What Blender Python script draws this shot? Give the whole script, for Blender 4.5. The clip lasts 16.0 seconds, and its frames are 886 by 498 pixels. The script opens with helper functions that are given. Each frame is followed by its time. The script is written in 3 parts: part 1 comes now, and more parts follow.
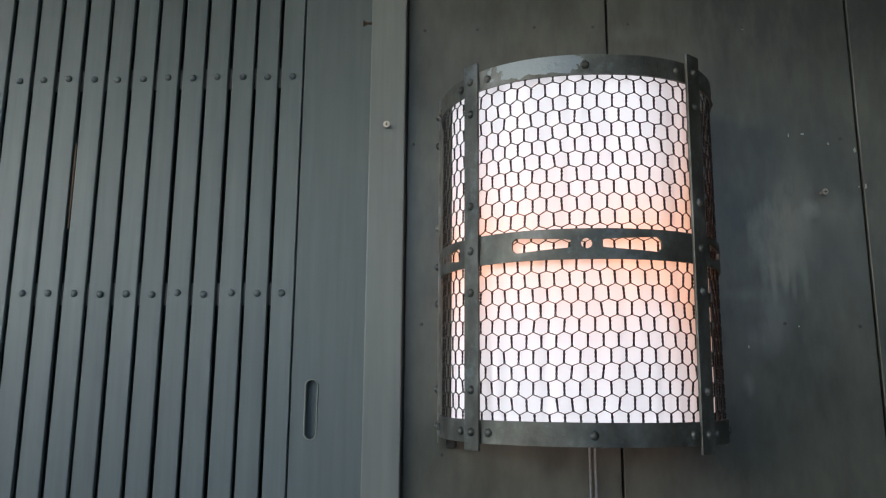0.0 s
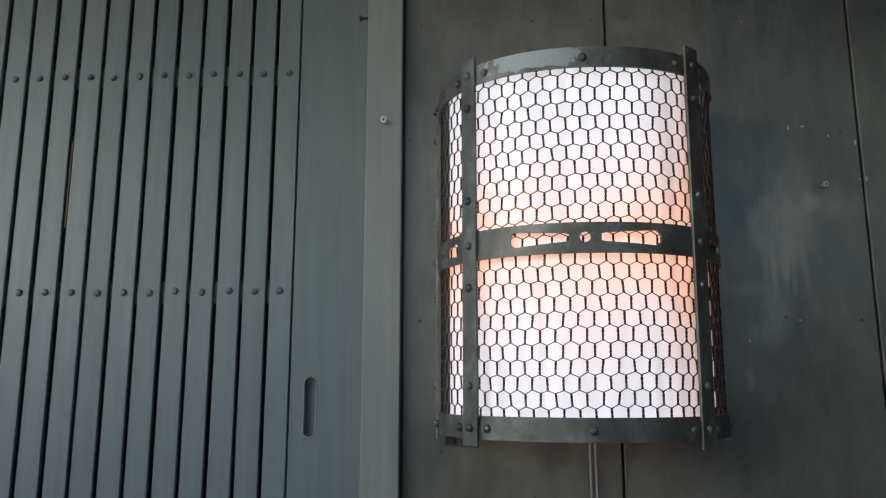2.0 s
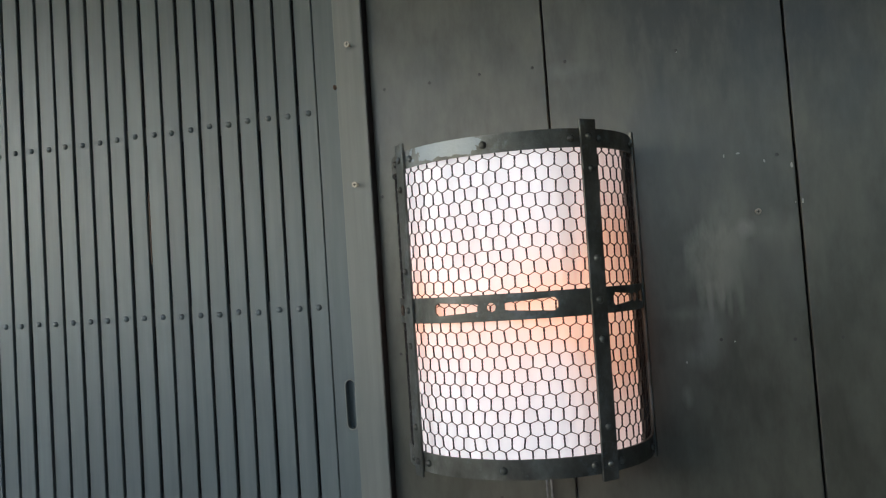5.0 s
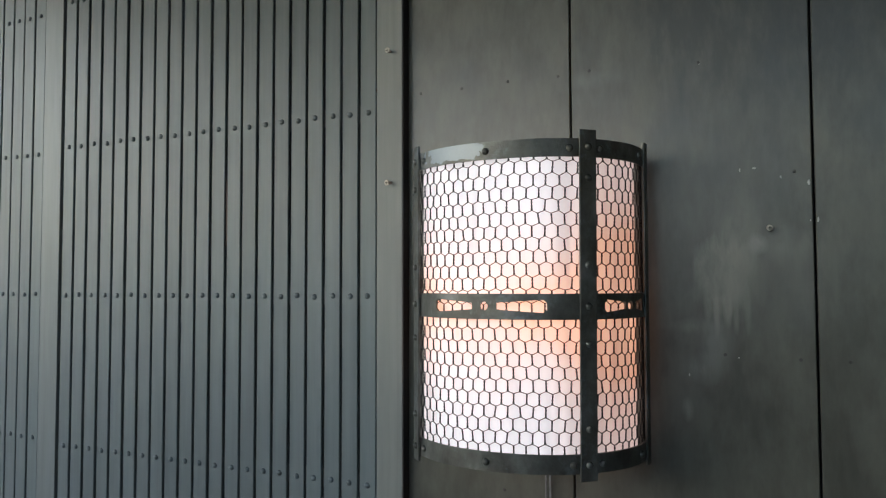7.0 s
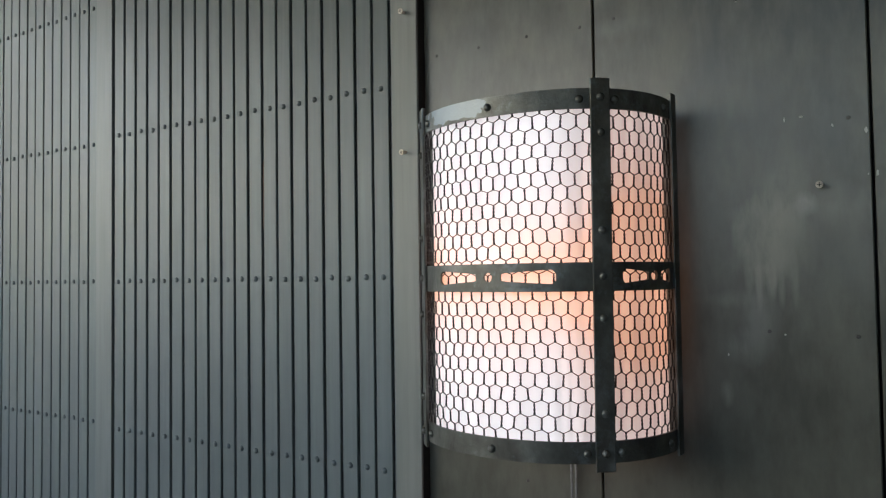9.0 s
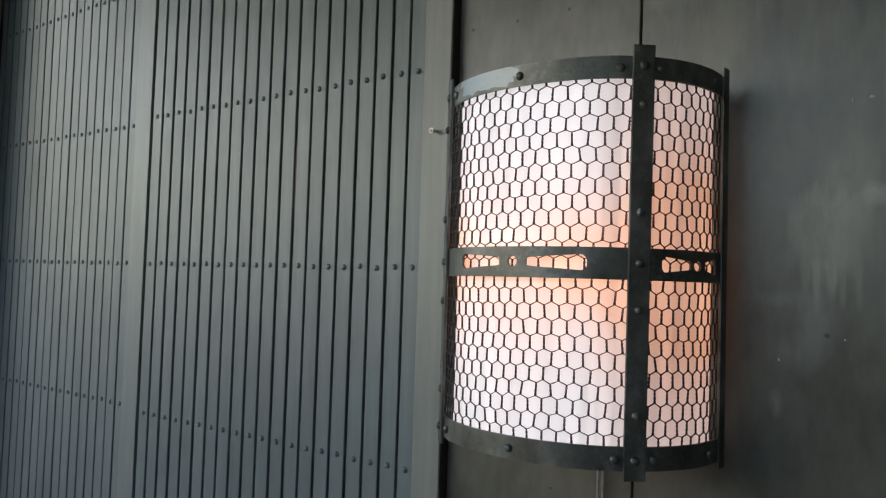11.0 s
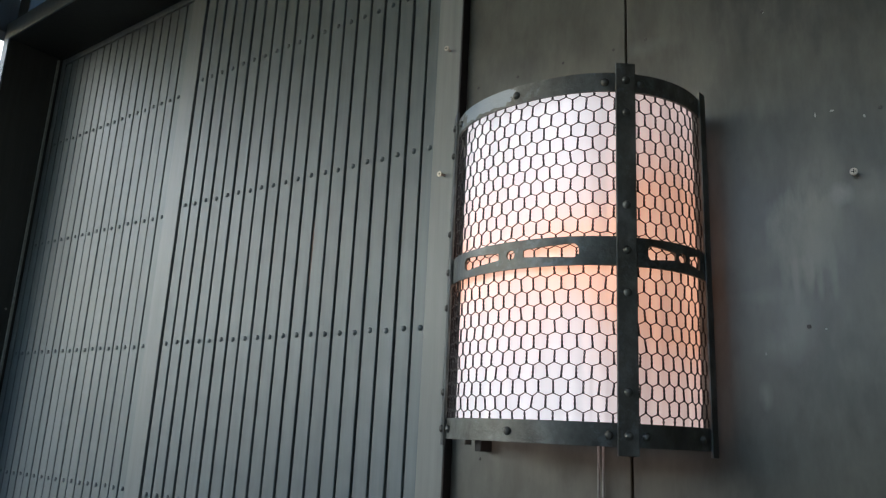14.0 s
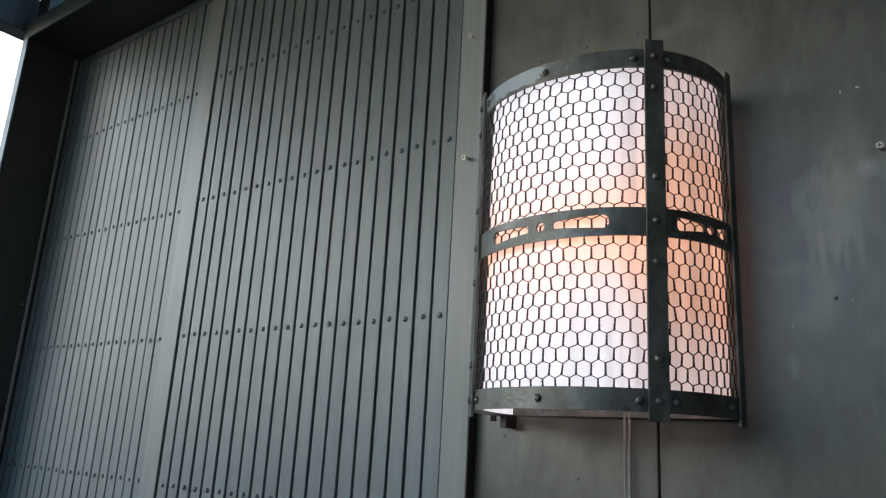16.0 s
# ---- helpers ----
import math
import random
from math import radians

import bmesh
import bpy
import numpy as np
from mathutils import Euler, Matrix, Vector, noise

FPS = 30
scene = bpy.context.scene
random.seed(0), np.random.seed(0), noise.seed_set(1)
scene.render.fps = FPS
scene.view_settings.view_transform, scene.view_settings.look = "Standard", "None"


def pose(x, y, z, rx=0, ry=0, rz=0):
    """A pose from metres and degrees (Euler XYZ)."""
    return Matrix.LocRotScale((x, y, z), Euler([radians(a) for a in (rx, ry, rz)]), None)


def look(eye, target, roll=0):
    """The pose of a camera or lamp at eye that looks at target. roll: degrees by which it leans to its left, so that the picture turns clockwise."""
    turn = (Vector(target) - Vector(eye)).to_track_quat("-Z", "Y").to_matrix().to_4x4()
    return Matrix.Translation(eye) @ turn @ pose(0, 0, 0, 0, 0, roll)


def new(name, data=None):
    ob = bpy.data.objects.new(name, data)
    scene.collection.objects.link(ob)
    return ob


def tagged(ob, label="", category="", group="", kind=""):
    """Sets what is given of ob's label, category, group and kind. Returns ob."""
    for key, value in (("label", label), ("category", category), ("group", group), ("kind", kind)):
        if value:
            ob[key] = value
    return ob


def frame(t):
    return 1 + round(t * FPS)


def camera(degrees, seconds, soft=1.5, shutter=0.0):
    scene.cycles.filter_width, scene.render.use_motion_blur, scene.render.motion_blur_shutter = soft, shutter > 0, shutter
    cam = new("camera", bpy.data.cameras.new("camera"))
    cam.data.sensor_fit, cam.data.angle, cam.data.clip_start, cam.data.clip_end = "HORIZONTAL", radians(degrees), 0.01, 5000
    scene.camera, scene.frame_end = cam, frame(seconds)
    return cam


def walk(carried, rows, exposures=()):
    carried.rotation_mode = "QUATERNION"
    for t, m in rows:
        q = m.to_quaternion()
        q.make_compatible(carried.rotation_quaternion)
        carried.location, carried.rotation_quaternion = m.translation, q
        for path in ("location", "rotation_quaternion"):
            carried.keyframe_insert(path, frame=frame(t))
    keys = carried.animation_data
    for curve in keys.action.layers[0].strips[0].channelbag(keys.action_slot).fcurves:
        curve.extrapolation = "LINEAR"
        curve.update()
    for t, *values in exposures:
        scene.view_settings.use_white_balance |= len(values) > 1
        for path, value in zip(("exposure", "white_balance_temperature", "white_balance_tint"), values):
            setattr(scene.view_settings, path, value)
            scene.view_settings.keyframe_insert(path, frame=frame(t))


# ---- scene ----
cam = camera(61.3, 16.0, soft=1.2)
METRES, EYE, TILT, LEAN, TURN = 1.4, 1.5, 0.0, 0.0, 3.0
ROWS = [
    (0.0, 0.0, 0.0, 0.0, -0.06, 10.39, -0.32),
    (0.5, 0.0028, 0.0071, -0.0014, -0.24, 10.3, -0.35),
    (1.0, 0.0057, 0.0063, 0.0012, -0.13, 10.45, -0.14),
    (1.5, 0.0048, 0.0065, 0.0001, -0.05, 10.4, -0.05),
    (2.0, 0.0029, 0.006, -0.0026, 0.06, 10.31, 0.04),
    (2.5, 0.0028, 0.0213, -0.0061, 0.25, 11.61, 0.04),
    (3.0, 0.0173, 0.0563, 0.01, 1.54, 11.44, 0.59),
    (3.5, 0.0335, 0.0168, 0.0631, 1.81, 6.38, 1.92),
    (4.0, 0.062, -0.0406, 0.1133, 2.17, 4.6, 4.07),
    (4.5, 0.149, -0.0844, 0.1504, 6.26, 3.08, 4.56),
    (7.0, 0.3913, -0.1143, 0.1492, 22.33, 2.61, 0.18),
    (7.5, 0.4235, -0.0883, 0.1432, 24.76, 2.13, 0.83),
    (8.0, 0.4462, -0.0538, 0.1337, 27.62, 1.69, 1.0),
    (8.5, 0.4475, -0.0265, 0.1254, 29.32, 2.08, 0.66),
    (9.0, 0.4437, -0.0129, 0.1261, 29.15, 2.12, 0.83),
    (11.5, 0.4395, 0.058, 0.0755, 34.13, 4.71, -2.2),
    (12.0, 0.4393, 0.0659, 0.0396, 34.83, 7.66, -2.19),
    (12.5, 0.4429, 0.0707, 0.02, 34.56, 9.07, -1.87),
    (13.0, 0.4574, 0.0574, 0.0018, 34.96, 10.29, -1.85),
    (13.5, 0.4639, 0.0442, -0.0316, 34.67, 12.27, -2.23),
    (14.0, 0.4664, 0.0287, -0.048, 33.53, 14.07, -2.65),
    (14.5, 0.4647, 0.0164, -0.0653, 33.55, 15.35, -2.81),
    (15.0, 0.4584, 0.0183, -0.0843, 33.67, 14.65, -2.66),
    (15.5, 0.4533, 0.0181, -0.09, 33.73, 14.43, -2.89),
    (16.0, 0.4473, 0.014, -0.0903, 33.76, 14.96, -3.05),
]
PATH = [(t, pose(0, 0, EYE, TILT, LEAN, TURN) @ pose(METRES * x, METRES * y, METRES * z, 90 + pitch, roll, yaw)) for t, x, y, z, yaw, pitch, roll in ROWS]
PATH += [
    (4.7, look((0.281, -0.130, 1.712), (-0.147, 1.822, 1.809), -4.7)),
    (6.8, look((0.539, -0.142, 1.717), (-0.295, 1.673, 1.818), -0.1)),
    (9.2, look((0.617, 0.036, 1.674), (-0.445, 1.729, 1.748), -1.0)),
    (11.3, look((0.604, 0.108, 1.627), (-0.584, 1.712, 1.742), 2.2)),
]
walk(cam, sorted(PATH, key=lambda row: row[0]),
     [(0.0, 0.74, 5480, 4), (3.0, 0.70, 5550, 4), (4.5, 0.72, 5650, 4), (7.0, 0.80, 5620, 4), (9.0, 0.80, 5650, 4), (11.5, 0.67, 5720, 4), (12.5, 0.64, 5580, 4), (13.5, 0.73, 5520, 4), (16.0, 0.89, 5470, 4)])

# ---- world, sun ----
world = bpy.data.worlds.new("sky")
scene.world = world
world.use_nodes = True
wn = world.node_tree
sky = wn.nodes.new("ShaderNodeTexSky")
sky.sky_type = "NISHITA"
sky.sun_disc = False
sky.sun_elevation, sky.sun_rotation = radians(22), radians(-138)
sky.air_density, sky.dust_density, sky.ozone_density = 1.0, 1.2, 1.5
wn.nodes["Background"].inputs["Strength"].default_value = 0.15
wn.links.new(sky.outputs["Color"], wn.nodes["Background"].inputs["Color"])

sun = new("sun", bpy.data.lights.new("sun", "SUN"))
sun.data.energy, sun.data.angle, sun.data.color = 0.42, radians(40), (0.96, 0.98, 1.0)
sun.matrix_world = look((-6.2, -6.4, 5.4), (0, 1.1, 1.5))


# ---- materials ----
def material(name):
    m = bpy.data.materials.new(name)
    m.use_nodes = True
    return m, m.node_tree.nodes, m.node_tree.links, m.node_tree.nodes["Principled BSDF"]


def noise_node(nodes, links, scale, detail=4.0, stretch=(1, 1, 1), rough=0.6, world_space=True):
    co = nodes.new("ShaderNodeNewGeometry") if world_space else nodes.new("ShaderNodeTexCoord")
    mp = nodes.new("ShaderNodeMapping")
    mp.inputs["Scale"].default_value = stretch
    links.new(co.outputs["Position" if world_space else "Object"], mp.inputs["Vector"])
    n = nodes.new("ShaderNodeTexNoise")
    n.inputs["Scale"].default_value, n.inputs["Detail"].default_value, n.inputs["Roughness"].default_value = scale, detail, rough
    links.new(mp.outputs["Vector"], n.inputs["Vector"])
    return n.outputs["Fac"]


def ramp(nodes, links, fac, stops):
    r = nodes.new("ShaderNodeValToRGB")
    el = r.color_ramp.elements
    while len(el) < len(stops):
        el.new(0.5)
    for e, (p, c) in zip(el, stops):
        e.position, e.color = p, (*c, 1) if len(c) == 3 else c
    links.new(fac, r.inputs["Fac"])
    return r.outputs["Color"]


def mix(nodes, links, fac, a, b, mode="MIX"):
    n = nodes.new("ShaderNodeMix")
    n.data_type, n.blend_type = "RGBA", mode
    for sock, v in ((n.inputs["Factor"], fac), (n.inputs["A"], a), (n.inputs["B"], b)):
        if isinstance(v, (int, float)):
            sock.default_value = v
        elif isinstance(v, tuple):
            sock.default_value = (*v, 1)
        else:
            links.new(v, sock)
    return n.outputs["Result"]


def bump(nodes, links, height, strength, distance, bsdf):
    b = nodes.new("ShaderNodeBump")
    b.inputs["Strength"].default_value, b.inputs["Distance"].default_value = strength, distance
    links.new(height, b.inputs["Height"])
    links.new(b.outputs["Normal"], bsdf.inputs["Normal"])


def math_node(nodes, links, op, a, b=None, c=None):
    n = nodes.new("ShaderNodeMath")
    n.operation = op
    for sock, v in zip(n.inputs, (a, b, c)):
        if v is None:
            continue
        if isinstance(v, (int, float)):
            sock.default_value = v
        else:
            links.new(v, sock)
    return n.outputs["Value"]


def painted_wood(name, dark, light, rough=(0.40, 0.55), piece_tone=0.06):
    m, nodes, links, bsdf = material(name)
    big = noise_node(nodes, links, 2.2, 5, (1, 1, 0.6))
    fine = noise_node(nodes, links, 60, 5, (1, 1, 0.05))
    col = ramp(nodes, links, big, [(0.3, dark), (0.72, light)])
    col = mix(nodes, links, 0.35, col, ramp(nodes, links, fine, [(0.3, tuple(0.82 * v for v in dark)), (0.7, tuple(1.12 * v for v in light))]))
    info = nodes.new("ShaderNodeObjectInfo")
    tone = nodes.new("ShaderNodeMapRange")
    tone.inputs["To Min"].default_value, tone.inputs["To Max"].default_value = 1 - piece_tone, 1 + piece_tone
    links.new(info.outputs["Random"], tone.inputs["Value"])
    hsv = nodes.new("ShaderNodeHueSaturation")
    links.new(tone.outputs["Result"], hsv.inputs["Value"])
    links.new(col, hsv.inputs["Color"])
    specks = ramp(nodes, links, noise_node(nodes, links, 45, 3, (1, 1, 0.35)), [(0.74, (0, 0, 0)), (0.80, (1, 1, 1))])
    col = mix(nodes, links, math_node(nodes, links, "MULTIPLY", specks, 0.25), hsv.outputs["Color"], (0.06, 0.055, 0.05))
    links.new(col, bsdf.inputs["Base Color"])
    rr = nodes.new("ShaderNodeMapRange")
    rr.inputs["To Min"].default_value, rr.inputs["To Max"].default_value = rough
    links.new(noise_node(nodes, links, 7, 4, (1, 1, 0.3)), rr.inputs["Value"])
    links.new(rr.outputs["Result"], bsdf.inputs["Roughness"])
    bsdf.inputs["Specular IOR Level"].default_value = 0.55
    bump(nodes, links, fine, 0.22, 0.002, bsdf)
    return m


def wall_paint():
    """Grey-green board paint with roller marks, a pale scraped patch with drips, and scuffs."""
    m, nodes, links, bsdf = material("board_paint")
    geo = nodes.new("ShaderNodeNewGeometry")
    xyz = nodes.new("ShaderNodeSeparateXYZ")
    links.new(geo.outputs["Position"], xyz.inputs["Vector"])
    big = noise_node(nodes, links, 3.0, 6, (1, 1, 0.7))
    mid = noise_node(nodes, links, 14, 5, (1, 1, 0.5))
    fine = noise_node(nodes, links, 90, 4, (1, 1, 0.25))
    col = ramp(nodes, links, big, [(0.36, (0.060, 0.058, 0.042)), (0.66, (0.116, 0.112, 0.084))])
    col = mix(nodes, links, 0.55, col, ramp(nodes, links, mid, [(0.40, (0.052, 0.050, 0.037)), (0.60, (0.128, 0.124, 0.096))]))
    col = mix(nodes, links, 0.2, col, ramp(nodes, links, fine, [(0.35, (0.072, 0.070, 0.060)), (0.65, (0.142, 0.138, 0.118))]))
    warp = math_node(nodes, links, "MULTIPLY", math_node(nodes, links, "SUBTRACT", noise_node(nodes, links, 11, 6, (3.2, 1, 0.7)), 0.5), 1.5)

    br = nodes.new("ShaderNodeMapRange")
    br.inputs["From Min"].default_value, br.inputs["From Max"].default_value, br.inputs["To Min"].default_value = 0.34, 0.56, 0.45
    links.new(noise_node(nodes, links, 26, 7, (1.6, 1, 0.55), 0.7), br.inputs["Value"])
    blotch = br.outputs["Result"]

    def blob(cx, cz, rx, rz, soft):
        dx = math_node(nodes, links, "DIVIDE", math_node(nodes, links, "SUBTRACT", xyz.outputs["X"], cx), rx)
        dz = math_node(nodes, links, "DIVIDE", math_node(nodes, links, "SUBTRACT", xyz.outputs["Z"], cz), rz)
        d = math_node(nodes, links, "SQRT", math_node(nodes, links, "ADD", math_node(nodes, links, "MULTIPLY", dx, dx), math_node(nodes, links, "MULTIPLY", dz, dz)))
        d = math_node(nodes, links, "ADD", d, warp)
        r = nodes.new("ShaderNodeMapRange")
        r.inputs["From Min"].default_value, r.inputs["From Max"].default_value = 1 + soft, 1 - soft
        links.new(d, r.inputs["Value"])
        return math_node(nodes, links, "MULTIPLY", r.outputs["Result"], blotch)

    for cx, cz, rx, rz, soft, amount, tint in (
        (0.470, 1.775, 0.030, 0.065, 0.42, 0.56, (0.205, 0.200, 0.162)),
        (0.450, 1.722, 0.037, 0.056, 0.22, 0.78, (0.225, 0.219, 0.178)),
        (0.482, 1.715, 0.026, 0.050, 0.42, 0.56, (0.205, 0.200, 0.162)),
        (0.425, 1.672, 0.0050, 0.022, 0.40, 0.60, (0.205, 0.200, 0.164)),
        (0.438, 1.662, 0.0042, 0.034, 0.40, 0.75, (0.225, 0.219, 0.180)),
        (0.455, 1.668, 0.0060, 0.024, 0.40, 0.72, (0.225, 0.219, 0.180)),
        (0.467, 1.660, 0.0040, 0.028, 0.45, 0.50, (0.200, 0.195, 0.160)),
        (0.485, 1.666, 0.0045, 0.030, 0.45, 0.50, (0.200, 0.195, 0.160)),
        (0.400, 1.638, 0.030, 0.008, 0.80, 0.50, (0.200, 0.195, 0.165)),
        (0.392, 1.505, 0.006, 0.014, 0.60, 0.60, (0.230, 0.222, 0.195)),
        (0.560, 1.690, 0.020, 0.040, 0.70, 0.35, (0.175, 0.172, 0.150)),
        (0.330, 1.880, 0.060, 0.020, 0.80, 0.35, (0.072, 0.066, 0.050)),
        (0.501, 1.768, 0.013, 0.014, 0.45, 0.75, (0.235, 0.232, 0.205)),
        (0.535, 1.762, 0.034, 0.022, 0.80, 0.40, (0.225, 0.222, 0.195)),
        (0.435, 1.610, 0.020, 0.035, 0.70, 0.55, (0.195, 0.195, 0.175)),
        (0.410, 1.570, 0.022, 0.018, 0.70, 0.55, (0.195, 0.195, 0.175)),
        (0.530, 1.700, 0.045, 0.055, 0.60, 0.40, (0.060, 0.060, 0.056)),
        (0.475, 1.900, 0.050, 0.070, 0.70, 0.30, (0.062, 0.063, 0.058)),
        (0.300, 1.400, 0.016, 0.045, 0.70, 0.35, (0.060, 0.060, 0.056)),
        (0.240, 2.060, 0.040, 0.012, 0.60, 0.30, (0.170, 0.172, 0.160)),
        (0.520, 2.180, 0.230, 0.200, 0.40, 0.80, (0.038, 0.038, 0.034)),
        (-0.040, 2.060, 0.060, 0.050, 0.80, 0.25, (0.160, 0.165, 0.155)),
    ):
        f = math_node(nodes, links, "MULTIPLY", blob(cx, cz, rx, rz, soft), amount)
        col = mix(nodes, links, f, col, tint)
    links.new(col, bsdf.inputs["Base Color"])
    rr = nodes.new("ShaderNodeMapRange")
    rr.inputs["To Min"].default_value, rr.inputs["To Max"].default_value = 0.24, 0.46
    links.new(mid, rr.inputs["Value"])
    links.new(rr.outputs["Result"], bsdf.inputs["Roughness"])
    bsdf.inputs["Specular IOR Level"].default_value = 0.6
    bump(nodes, links, fine, 0.15, 0.002, bsdf)
    return m


def forged_iron():
    m, nodes, links, bsdf = material("forged_iron")
    a = noise_node(nodes, links, 22, 6, (1, 1, 0.7))
    b = noise_node(nodes, links, 160, 4)
    col = ramp(nodes, links, a, [(0.32, (0.078, 0.074, 0.062)), (0.52, (0.136, 0.131, 0.112)), (0.74, (0.26, 0.255, 0.235))])
    patch = ramp(nodes, links, noise_node(nodes, links, 17, 8, rough=0.78), [(0.53, (0, 0, 0)), (0.64, (1, 1, 1))])
    col = mix(nodes, links, math_node(nodes, links, "MULTIPLY", patch, 0.55), col, (0.24, 0.26, 0.27))
    geo = nodes.new("ShaderNodeNewGeometry")
    xyz = nodes.new("ShaderNodeSeparateXYZ")
    links.new(geo.outputs["Position"], xyz.inputs["Vector"])
    edge = math_node(nodes, links, "MULTIPLY", math_node(nodes, links, "SUBTRACT", noise_node(nodes, links, 45, 5), 0.5), 0.10)
    away = math_node(nodes, links, "ABSOLUTE", math_node(nodes, links, "SUBTRACT", math_node(nodes, links, "ADD", xyz.outputs["X"], edge), 0.072))
    worn = math_node(nodes, links, "MULTIPLY", math_node(nodes, links, "LESS_THAN", away, 0.052), math_node(nodes, links, "GREATER_THAN", math_node(nodes, links, "ADD", xyz.outputs["Z"], math_node(nodes, links, "MULTIPLY", edge, 0.25)), 1.8985))
    col = mix(nodes, links, math_node(nodes, links, "MULTIPLY", worn, 0.75), col, (0.34, 0.37, 0.39))
    links.new(col, bsdf.inputs["Base Color"])
    bsdf.inputs["Metallic"].default_value = 0.55
    rr = nodes.new("ShaderNodeMapRange")
    rr.inputs["To Min"].default_value, rr.inputs["To Max"].default_value = 0.36, 0.56
    links.new(a, rr.inputs["Value"])
    links.new(rr.outputs["Result"], bsdf.inputs["Roughness"])
    bump(nodes, links, mix(nodes, links, 0.5, a, b), 0.5, 0.003, bsdf)
    return m


def simple(name, colour, rough=0.5, metallic=0.0, grain=80, amount=0.25):
    m, nodes, links, bsdf = material(name)
    n = noise_node(nodes, links, grain, 4)
    links.new(ramp(nodes, links, n, [(0.3, tuple(v * (1 - amount) for v in colour)), (0.7, tuple(min(1, v * (1 + amount)) for v in colour))]), bsdf.inputs["Base Color"])
    bsdf.inputs["Roughness"].default_value, bsdf.inputs["Metallic"].default_value = rough, metallic
    bump(nodes, links, n, 0.15, 0.001, bsdf)
    return m


def lit_diffuser():
    """White opal sheet, lit warm from the bulbs behind its middle, with sheen and shade painted in."""
    m, nodes, links, bsdf = material("opal_diffuser")
    geo = nodes.new("ShaderNodeNewGeometry")
    xyz = nodes.new("ShaderNodeSeparateXYZ")
    links.new(geo.outputs["Position"], xyz.inputs["Vector"])
    dz = math_node(nodes, links, "DIVIDE", math_node(nodes, links, "SUBTRACT", xyz.outputs["Z"], 1.672), 0.085)
    glow = math_node(nodes, links, "DIVIDE", 1.0, math_node(nodes, links, "ADD", 1.0, math_node(nodes, links, "MULTIPLY", dz, dz)))
    # Upright streaks in the emission stand in for sheen on the sheet.
    streak = noise_node(nodes, links, 70, 3, (1, 1, 0.03))
    cloud = noise_node(nodes, links, 9, 3)
    g = math_node(nodes, links, "MULTIPLY", glow, math_node(nodes, links, "ADD", 0.55, math_node(nodes, links, "MULTIPLY", cloud, 0.9)))
    # East side redder and dimmer: its weaker daylight is put into the emission.
    side = nodes.new("ShaderNodeMapRange")
    side.inputs["From Min"].default_value, side.inputs["From Max"].default_value, side.inputs["To Max"].default_value = 0.215, 0.295, 0.75
    links.new(xyz.outputs["X"], side.inputs["Value"])
    wz = math_node(nodes, links, "DIVIDE", math_node(nodes, links, "SUBTRACT", xyz.outputs["Z"], 1.672), 0.21)
    wide = math_node(nodes, links, "DIVIDE", 1.0, math_node(nodes, links, "ADD", 1.0, math_node(nodes, links, "MULTIPLY", wz, wz)))
    flank = math_node(nodes, links, "MULTIPLY", side.outputs["Result"], wide)
    tone = math_node(nodes, links, "MINIMUM", math_node(nodes, links, "ADD", g, flank), 1.0)
    col = mix(nodes, links, tone, (1.0, 0.88, 0.84), (1.0, 0.45, 0.25))
    s = math_node(nodes, links, "ADD", DIFFUSER_BASE, math_node(nodes, links, "MULTIPLY", g, DIFFUSER_GLOW))
    s = math_node(nodes, links, "MULTIPLY", s, math_node(nodes, links, "SUBTRACT", 1.0, math_node(nodes, links, "MULTIPLY", side.outputs["Result"], 0.42)))
    s = math_node(nodes, links, "MULTIPLY", s, math_node(nodes, links, "ADD", 0.25, math_node(nodes, links, "MULTIPLY", streak, 1.5)))
    bsdf.inputs["Base Color"].default_value = (0.80, 0.80, 0.82, 1)
    bsdf.inputs["Roughness"].default_value = 0.22
    links.new(col, bsdf.inputs["Emission Color"])
    links.new(s, bsdf.inputs["Emission Strength"])
    bump(nodes, links, streak, 0.12, 0.002, bsdf)
    return m


DIFFUSER_BASE, DIFFUSER_GLOW = 0.46, 0.20
DOOR = painted_wood("door_paint", (0.106, 0.126, 0.127), (0.150, 0.173, 0.174))
RAIL = painted_wood("rail_paint", (0.140, 0.152, 0.150), (0.190, 0.204, 0.198))
TRIM = painted_wood("trim_paint", (0.170, 0.174, 0.158), (0.240, 0.243, 0.218))
WORN = simple("worn_bead_paint", (0.40, 0.38, 0.33), 0.6)
# Kept dark to carry the recess shade on jamb and head.
DARK = painted_wood("dark_frame_tone", (0.050, 0.046, 0.040), (0.078, 0.072, 0.062))
BOARD = wall_paint()
IRON = forged_iron()
WIRE = simple("black_wire", (0.018, 0.017, 0.016), 0.55, 0.3)
BLACK = simple("black_backing", (0.010, 0.010, 0.010), 0.8)
STEEL = simple("zinc_screw", (0.44, 0.39, 0.32), 0.40, 0.4, 300)
RUST = simple("rusty_screw", (0.10, 0.062, 0.040), 0.7, 0.3, 300)
CORD = simple("grey_cord", (0.20, 0.20, 0.195), 0.5)
OPAL = lit_diffuser()
CHIP = simple("pale_chips", (0.42, 0.40, 0.36), 0.7)
HAZE, hz_nodes, hz_links, hz_bsdf = material("bright_overcast")
hz_bsdf.inputs["Base Color"].default_value = (0.8, 0.8, 0.8, 1)
hz_bsdf.inputs["Emission Color"].default_value = (1.0, 0.94, 0.82, 1)
hz_bsdf.inputs["Emission Strength"].default_value = 0.8
GROUND = simple("asphalt", (0.080, 0.075, 0.066), 0.85, 0, 6)
PLASTER = simple("grey_plaster", (0.13, 0.13, 0.125), 0.85, 0, 5)


